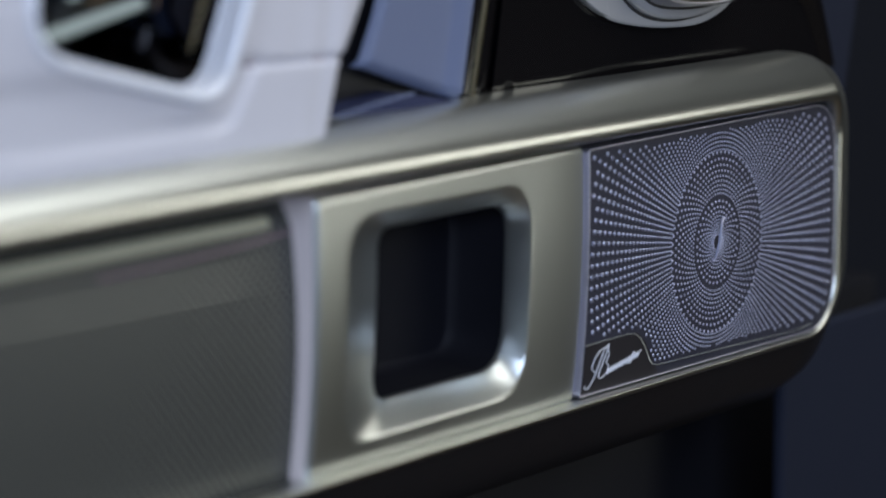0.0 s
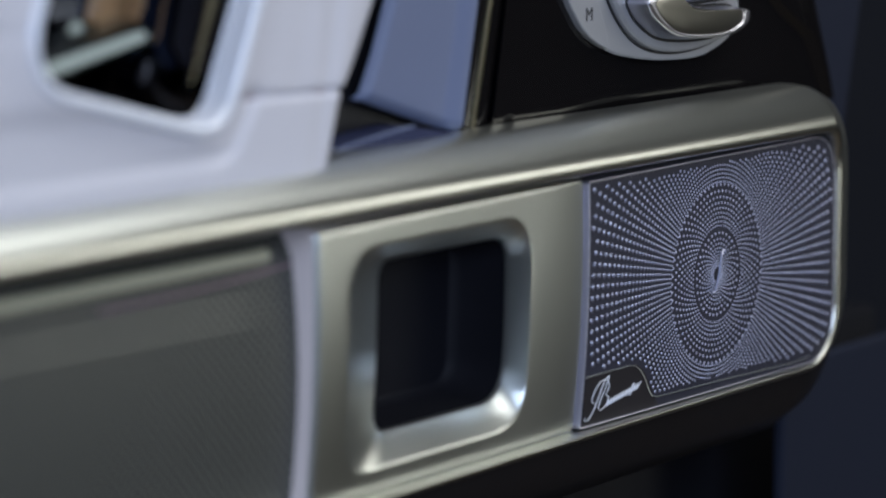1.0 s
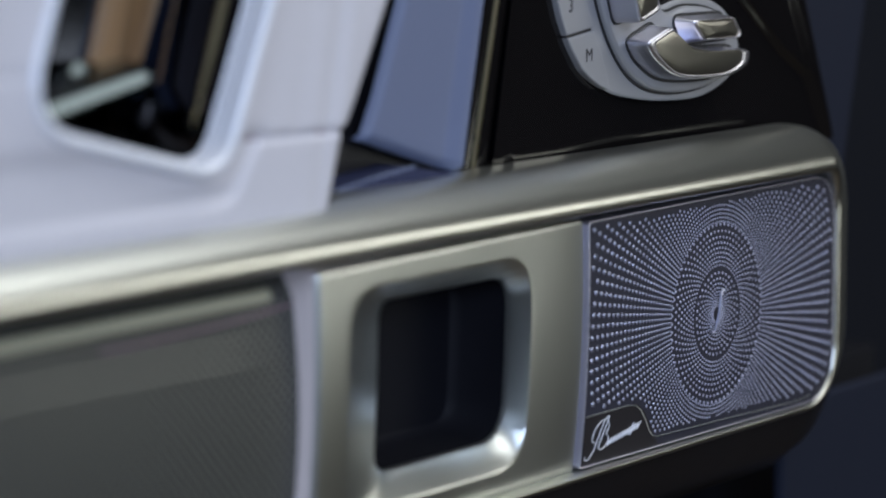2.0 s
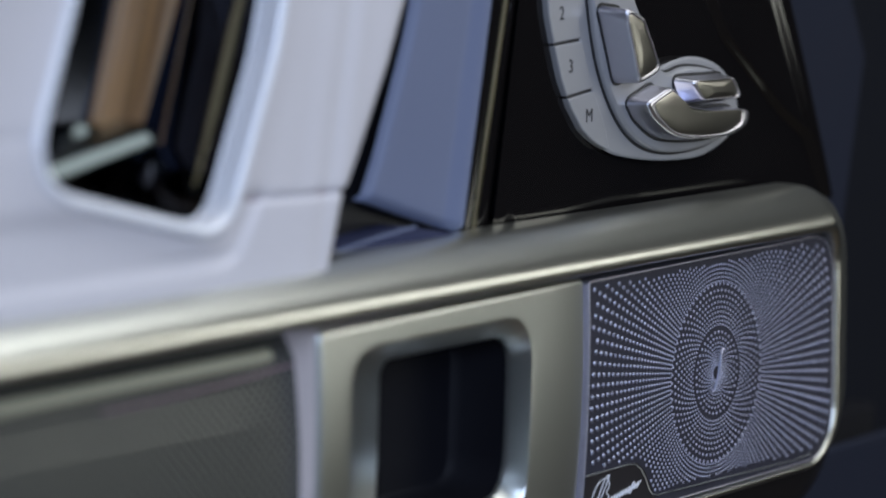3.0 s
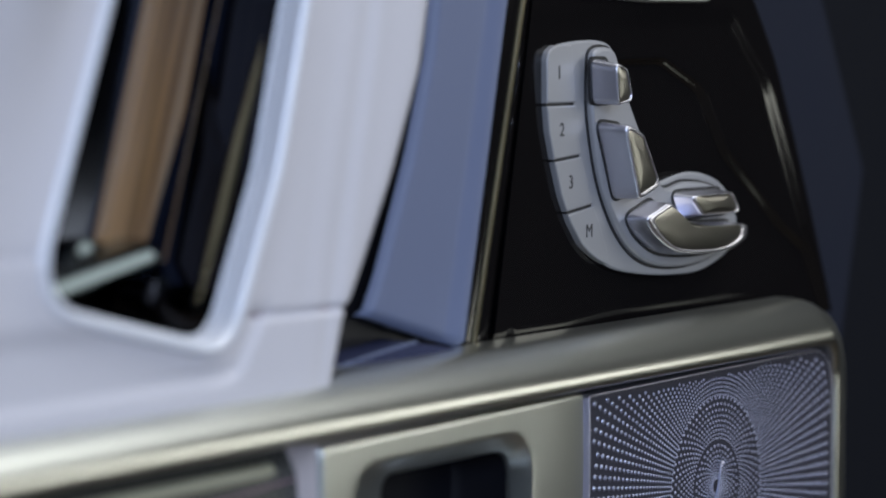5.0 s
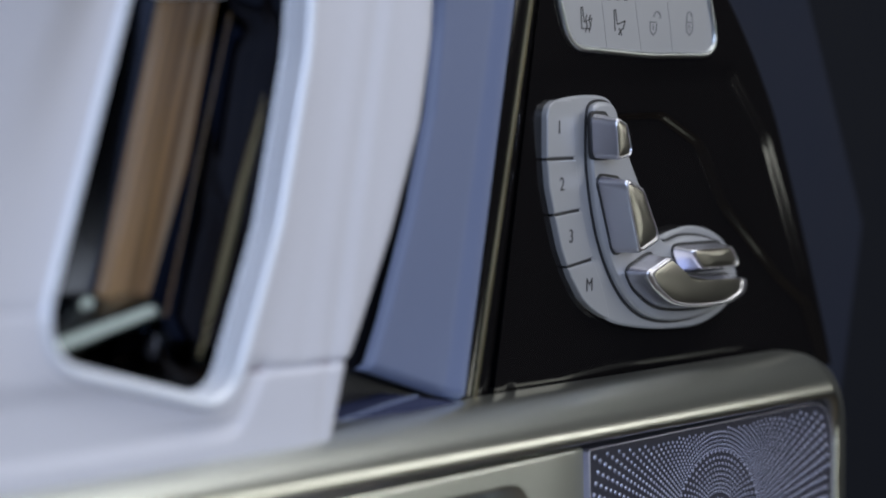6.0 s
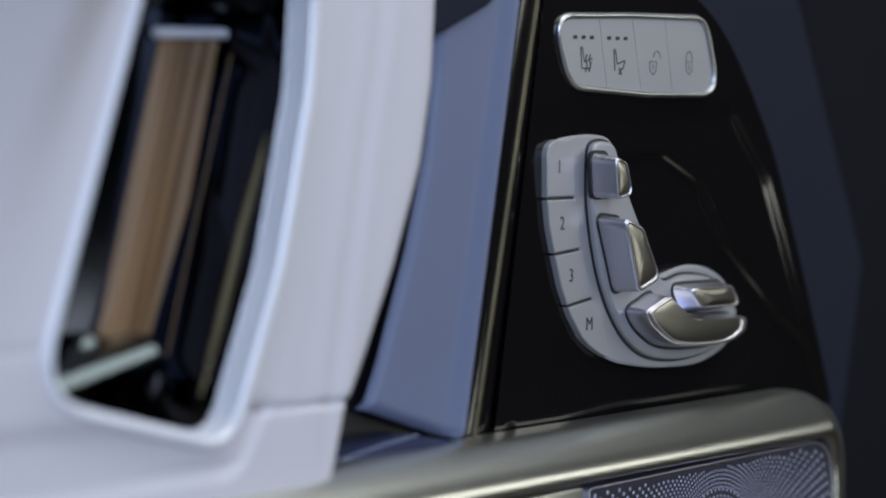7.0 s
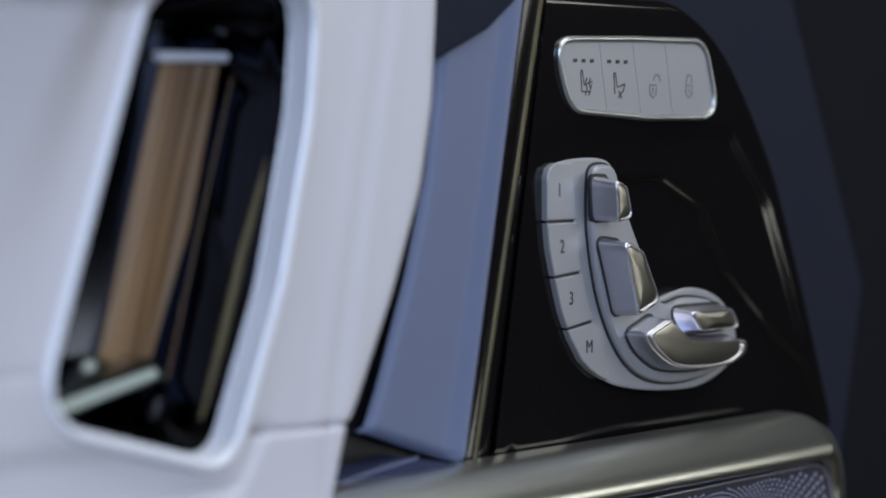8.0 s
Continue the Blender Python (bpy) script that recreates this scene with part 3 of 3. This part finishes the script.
# ---- blue insert and black trim strip ----
def insert():
    ins = thing("door_insert", (10, 38, 45), "slate blue leather insert between post and console", "door trim")
    u, vv = np.linspace(0, 1, 60), np.linspace(34, 220, 90)
    uu, v = np.meshgrid(u, vv)
    left = np.interp(v, [34, 52, 67, 100, 130, 155, 220], [-29, -19, -10.5, 4.5, 15, 19.5, 22])
    right = np.interp(v, [34, 40, 185, 220], [29.5, 31.5, 64.6, 72.6])
    s = left + (right - left) * uu
    low = np.interp(s, [-29, 31, 40], [54, 40, 38])       # slanting lower edge
    v = low + (v - 34) * (220 - low) / 186
    left = np.interp(v, [34, 52, 67, 100, 130, 155, 220], [-29, -19, -10.5, 4.5, 15, 19.5, 22])
    right = np.interp(v, [34, 40, 185, 220], [29.5, 31.5, 64.6, 72.6])
    s = left + (right - left) * uu
    away = right - s
    n = 15.5 - 2.6 * soft(-away, -12, -3) + 6 * (1 - np.sqrt(1 - np.minimum(np.clip((3 - away) / 3, 0, 1), 0.99) ** 2)) + 3 * np.clip((3 - (s - left)) / 3, 0, 1) ** 2
    n = n + 2.5 * np.clip((2.5 - (v - low)) / 2.5, 0, 1) ** 2
    sheet("blue_cover", s, v, n, BLUE, ins)
    part("insert_base", slab(rounded([(-60, 34, 0), (40, 34, 0), (78, 220, 0), (-30, 220, 0)]), 24, 40, 0.5), PLASTIC, ins, "black base behind the leather")
    strip = thing("black_trim_strip", (50, 38, 45), "gloss black upright trim strip with champagne bead", "trim strip")
    rings = []
    for i in range(9):
        a = math.pi * i / 8
        rings.append([(34 + 8 - 9 * math.cos(a) + (v - 36) * 0.232, 19.5 - 2.2 * math.sin(a), v) for v in range(34, 221, 6)])
    part("strip_body", loft(rings, closed=False), BLACK, strip)
    part("strip_bead", tube([(39.6 + (v - 36) * 0.262, 17.0, v) for v in range(35, 221, 10)], 0.9), GOLD, strip, "thin champagne metal bead")
    cap = thing("window_trim_cap", (30, 38, 200), "dark moulded cap above the blue insert", "trim cap")
    part("cap_body", slab(rounded([(-6, 160, 0), (18, 166.5, 8), (42, 175, 10), (62, 187, 10), (84, 212, 6), (70, 240, 0), (-6, 240, 0)]), 12.5, 38, 1.5), NAVY, cap)


insert()


# ---- black control console ----
LEFT_EDGE = [(30, 50), (222, 90)]
RIGHT_EDGE = [(30, 297.5), (38.5, 294), (73.7, 277.5), (101.6, 263.5), (127, 250), (149.6, 232.5), (167.7, 215.5), (180, 198), (187, 178), (199, 130)]
HOLLOW = rounded([(77, 142, 7), (65, 75, 30), (58, 10, 4), (300, 10, 4), (262, 66, 30), (232, 118, 30), (204, 143, 12)], 10)
BOWL = rounded([(92, 127, 8), (160, 127.5, 22), (187, 117, 18), (204, 95, 20), (246, 67, 14), (300, 40, 5), (300, 10, 0), (40, 10, 0), (40, 127, 0)], 8)


def console():
    con = thing("control_console", (160, 38, 34), "gloss black sculpted control console on the door", "console")
    u, vv = np.linspace(0, 1, 420), np.linspace(32, 191, 300)
    uu, v = np.meshgrid(u, vv)
    left = np.interp(v, [a for a, _ in LEFT_EDGE], [b for _, b in LEFT_EDGE])
    right = np.interp(v, [a for a, _ in RIGHT_EDGE], [b for _, b in RIGHT_EDGE])
    k = np.hanning(47)
    k /= k.sum()
    right = np.tile(np.convolve(np.pad(right[:, 0], 23, mode="reflect", reflect_type="odd"), k, mode="valid")[:, None], (1, u.size))
    s = left + (right - left) * uu
    n = np.full_like(s, 17.0)
    d = edge_distance(HOLLOW, s, v)
    n = n + (0.5 + 0.8 * soft(s, 95, 170)) * soft(d, -4, 5) + 2.4 * soft(edge_distance(BOWL, s, v), -1.1, 1.7) * soft(d, -1, 4) * soft(s, 92, 150)
    n = n + 20 * (1 - np.sqrt(1 - np.minimum(np.clip((16 - (right - s)) / 16, 0, 1), 0.99) ** 2))
    n = n + 10 * np.clip((v - 185) / 6, 0, 1) ** 2
    sheet("console_shell", s, v, n, BLACK, con)
    edge = [(right[i, 0], vv[i]) for i in range(0, vv.size, 4)]
    part("console_flank", loft([[(a - 3.0, 29, c) for a, c in edge], [(a + 1.5, 32.5, c) for a, c in edge], [(a + 6, 34, c) for a, c in edge], [(a + 12, 38.5, c) for a, c in edge]], closed=False), PLASTIC, con,
         "satin black flank along the console's edge", 60)


console()


def knob(name, base, face, n_base, n_face, parent):
    """A lever with flared sides and a darker inset front."""
    mix = lambda w: [tuple(Vector(a) * (1 - w) + Vector(b) * w) for a, b in zip(base, face)]
    high = n_base - n_face
    cs, cv = sum(p[0] for p in face) / len(face), sum(p[1] for p in face) / len(face)
    shrink = lambda w: [(cs + (p[0] - cs) * w, cv + (p[1] - cv) * w) for p in face]
    rings = [flat(base, n_base + 1), flat(mix(0.3), n_base - 0.1 * high), flat(mix(0.8), n_base - 0.6 * high), flat(mix(1.0), n_face + 1.1), flat(shrink(0.985), n_face + 0.55),
             flat(shrink(0.955), n_face + 0.15), flat(shrink(0.91), n_face), flat(shrink(0.87), n_face + 0.05), flat(shrink(0.85), n_face + 0.5)]
    ob = part(name, loft(rings, True, True), KNOB, parent, "bright satin metal lever", 70)
    part("lever_face", loft([flat(shrink(0.86), n_face + 0.5), flat(shrink(0.82), n_face + 0.28), flat(shrink(0.65), n_face - 0.05), flat(shrink(0.4), n_face - 0.3), flat(shrink(0.2), n_face - 0.4)], False, True),
         FACE, ob, "champagne satin front of the lever", 70)
    return ob


def text_mesh(body, size):
    cu = bpy.data.curves.new("text", "FONT")
    cu.body, cu.size, cu.align_x, cu.align_y, cu.extrude = body, size, "CENTER", "CENTER", 0.00006
    tmp = new("text", cu)
    me = bpy.data.meshes.new_from_object(tmp.evaluated_get(bpy.context.evaluated_depsgraph_get()))
    bpy.data.objects.remove(tmp)
    return me


def seat_switch():
    sw = thing("seat_switch", (140, 22, 50), "silver seat-shaped adjustment switch with metal levers and memory keys", "seat switch")
    body = smooth_loop([(85, 132.0), (100, 134.3), (117, 134), (124, 130), (131, 117), (140, 103), (147.5, 91), (154, 86.4), (163, 87.8), (174, 88.9), (186, 87.6), (197, 84), (205.5, 77), (209, 68), (203, 60),
                        (184, 54.4), (160, 54.2), (138, 56.2), (119.5, 60.0), (104.6, 68.6), (94.4, 80.6), (87.4, 96), (82.9, 113), (82.7, 126)], 5)
    part("switch_body", loft([flat(inset(body, 1.4), 24), flat(inset(body, 1.2), 18.2), flat(inset(body, 0.3), 17.6), flat(body, 17.2), flat(inset(body, 0.3), 16.7), flat(inset(body, 1.0), 16.4)], True, True), SILVER, sw)
    island = smooth_loop([(108, 131.4), (119, 131.4), (124, 124), (131, 112), (142, 97), (149, 87), (156, 84.2), (168, 85.8), (184, 84.4), (196, 80.4), (202.5, 72.5), (199, 63.5), (184, 58.2), (160, 57), (140, 60.5),
                          (125, 70), (113, 87), (106.5, 108), (105.6, 124)], 5)
    part("island_gap", slab(inset(island, -0.8), 15.9, 18, 0.1), INK, sw, "dark parting line")
    part("island", slab(island, 13.6, 18, 1.4), SILVER, sw)
    # memory keys down the back of the seat shape
    lft = [(59, 121), (60.2, 118.2), (61.8, 113.4), (64.5, 107.4), (68, 102), (75.6, 94.9), (85, 89.2), (96, 84.9), (105, 81.8), (114, 80.4), (129, 80.2), (131.5, 81.6), (133.2, 85.4)]
    rgt = [(59, 120), (60.7, 119.6), (67, 117.4), (74.6, 113.2), (80.5, 109.4), (97.6, 101.4), (112.4, 98.4), (127, 96.2), (134, 95.8)]
    whole = [60.6 + 72.4 * i / 30 for i in range(31)]
    part("key_bed", slab(inset([(between(lft, a), a) for a in whole] + [(between(rgt, a), a) for a in whole[::-1]], 0.5), 16.0, 17, 0.1), INK, sw, "dark bed under the memory keys")
    for char, v0, v1, at in (("1", 114.3, 133.2, (87.6, 124.1)), ("2", 96.2, 113.8, (89.4, 105.7)), ("3", 79.0, 95.7, (95.0, 88.6)), ("M", 60.4, 78.5, (106.4, 72.2))):
        k = 12
        vs = [v0 + (v1 - v0) * i / k for i in range(k + 1)]
        lean = lambda a: between([(60, 0), (79, 2.0), (96, 1.2), (114, 0), (134, 0)], a)
        loop = [(between(lft, a), a) for a in vs] + [(between(rgt, a + lean(a)), a + lean(a)) for a in vs[::-1]]
        key = part("memory_key", slab(inset(loop, 0.22), 15.2, 17.7, 0.5), SILVER, sw)
        ob = new("key_mark", text_mesh(char, 0.0062))
        ob.data.materials.append(INK)
        ob.matrix_world = Matrix.Translation(P(at[0], 15.12, at[1])) @ Matrix.Rotation(radians(90), 4, "X") @ Matrix.Diagonal((0.95, 1, 1, 1))
        bpy.context.view_layer.update()
        m = ob.matrix_world.copy()
        ob.parent = key
        ob.matrix_parent_inverse = key.matrix_world.inverted()
        ob.matrix_basis = m
    for name, base, face, nf in (
            ("headrest_lever", [(104, 128.8, 3), (114, 128.5, 3), (119, 114, 3), (105, 113.8, 3)], [(105.2, 128.0, 2.5), (112.8, 125.4, 2.5), (116.8, 114.6, 2.5), (107, 113.2, 2.5)], 4.6),
            ("backrest_lever", [(107.2, 108.6, 3), (122, 107, 4), (134, 85, 4), (118.5, 81.6, 4)], [(109, 108.2, 2.5), (121.5, 104, 4), (133.4, 86.2, 3), (119, 82, 3)], 3.4),
            ("front_lever", [(155.4, 83, 3), (190, 82.8, 5), (197, 73.8, 4), (163, 73.0, 4)], [(157.6, 81.8, 2), (188, 81.6, 4), (194.8, 74.2, 2), (166, 74.4, 5)], 6.4)):
        lever = knob(name, rounded(base, 5), rounded(face, 5), 13.4, nf, sw)
        # ink ring holds both the gap and the shade at the lever's foot
        part("lever_gap_shade", slab(inset(rounded(base, 5), -0.7), 13.3, 14.5, 0.1), INK, lever, "dark ring for the gap and shade round the lever")
    # the long cushion lever, bent like a seat cushion
    face = smooth_loop([(128.4, 75.9), (135, 78.2), (141.8, 80.0), (144.8, 78.6), (153.4, 73.8), (172, 71.0), (194, 70.2), (197.2, 67.6), (194.4, 64.4), (183, 61.8), (163, 61.8), (145.8, 63.8), (134, 69.2), (129.2, 73.4)], 4)
    base = inset(face, -0.9)
    lever = knob("cushion_lever", base, face, 13.4, 5.2, sw)
    part("lever_gap_shade", slab(inset(base, -0.7), 13.3, 14.5, 0.1), INK, lever, "dark ring for the gap and shade round the lever")


seat_switch()


def lock_switch():
    lk = thing("comfort_switch_panel", (130, 17, 148), "grey four-key comfort switch panel in a bright metal rim", "switch panel")
    out = rounded([(72.6, 174.8, 10), (123, 176.0, 90), (174, 176.2, 12), (184.6, 147.6, 10), (135, 147.4, 90), (84.0, 149.8, 15)], 10)
    part("rim", band(out, inset(out, 2.2), 9.3, 19, 1.0), CHROME, lk, "bright satin metal rim", 60)
    inn = inset(out, 2.0)
    bounds = [(60, 60), (102.3, 108.4), (123.6, 130.6), (145.4, 151.6), (200, 200)]   # s at the top and at the bottom
    top, bottom = 176.0, 148.0
    for (a0, a1), (b0, b1) in zip(bounds, bounds[1:]):
        line = lambda p, q, v: p + (q - p) * (top - v) / (top - bottom)
        bm = bmesh.new()
        verts = [bm.verts.new(P(x, 10.4, z)) for x, z in inn]
        bm.faces.new(verts)
        for (p, q), keep_right in (((a0, a1), True), ((b0, b1), False)):
            gap = 0.12 if keep_right else -0.12
            co = P(line(p, q, top) + gap, 10, top)
            along = P(line(p, q, bottom) + gap, 10, bottom) - co
            normal = along.cross(Vector((0, 1, 0)))
            if (normal.x > 0) == keep_right:
                normal = -normal
            bmesh.ops.bisect_plane(bm, geom=bm.verts[:] + bm.edges[:] + bm.faces[:], plane_co=co, plane_no=normal, clear_outer=True)
        ext = bmesh.ops.extrude_face_region(bm, geom=bm.faces[:])
        for e in ext["geom"]:
            if isinstance(e, bmesh.types.BMVert):
                e.co.y += 0.004
        part("key", bm, SILVER, lk)
    part("key_bed", slab(inn, 11.2, 18, 0.1), INK, lk, "dark bed under the keys")
    # printed marks
    n = 10.3
    def mark(name, strokes, mat, width=0.55):
        bm = bmesh.new()
        for st in strokes:
            ribbon(st, width, n, bm)
        part(name, bm, mat, lk, "printed pictogram")
    for x in (87.8, 93.0, 98.2, 109.2, 114.6, 119.8):
        part("indicator_bar", slab(rounded([(x - 1.2, 166.5, 0.3), (x + 1.2, 166.6, 0.3), (x + 1.2, 167.8, 0.3), (x - 1.2, 167.7, 0.3)], 2), n - 0.05, n + 0.2, 0.05), INK, lk)
    def seat(x, y):
        return [(x - 3.4, y + 3.6), (x - 2.4, y + 3.9), (x - 1.2, y - 1.0), (x + 3.8, y + 0.2), (x + 2.6, y - 3.2), (x - 2.6, y - 3.2), (x - 3.4, y + 3.6)]
    heat = [[(x + 0.5 * math.sin(y * 1.6), 157.0 + y) for y in np.linspace(-1.2, 4.5, 9)] for x in (94.8, 97.0)]
    mark("heated_seat_mark", [seat(94.6, 160.2)] + heat, INK)
    fan = [[(116.4, 156.2), (116.4 + 1.5 * math.cos(a), 156.2 + 1.5 * math.sin(a))] for a in (0.7, 2.3, 3.9, 5.4)]
    mark("ventilated_seat_mark", [seat(115.6, 159.6)[:4], [(119.4, 159.8), (118.2, 157.0)], [(113.0, 156.4), (112.2, 163.2)]] + fan, INK)
    def shield(x, y):
        return [(x - 2.2, y + 1.6), (x + 2.2, y + 1.6), (x + 2.0, y - 1.4), (x, y - 2.8), (x - 2.0, y - 1.4), (x - 2.2, y + 1.6)]
    mark("open_lock_mark", [shield(138, 158), [(138, 158.8), (138, 156.8)], [(140.6 + 2.2 * math.cos(a), 161.2 + 2.0 * math.sin(a)) for a in np.linspace(math.pi, -0.2, 9)]], PALE_INK, 0.5)
    mark("closed_lock_mark", [shield(162.6, 158.2), [(162.6, 159), (162.6, 157)], [(162.6 + 1.9 * math.cos(a), 161.2 + 2.2 * math.sin(a)) for a in np.linspace(math.pi + 0.4, -0.4, 9)]], PALE_INK, 0.5)
    lk.location += Vector((0.0114, 0.0062, -0.0008))


lock_switch()
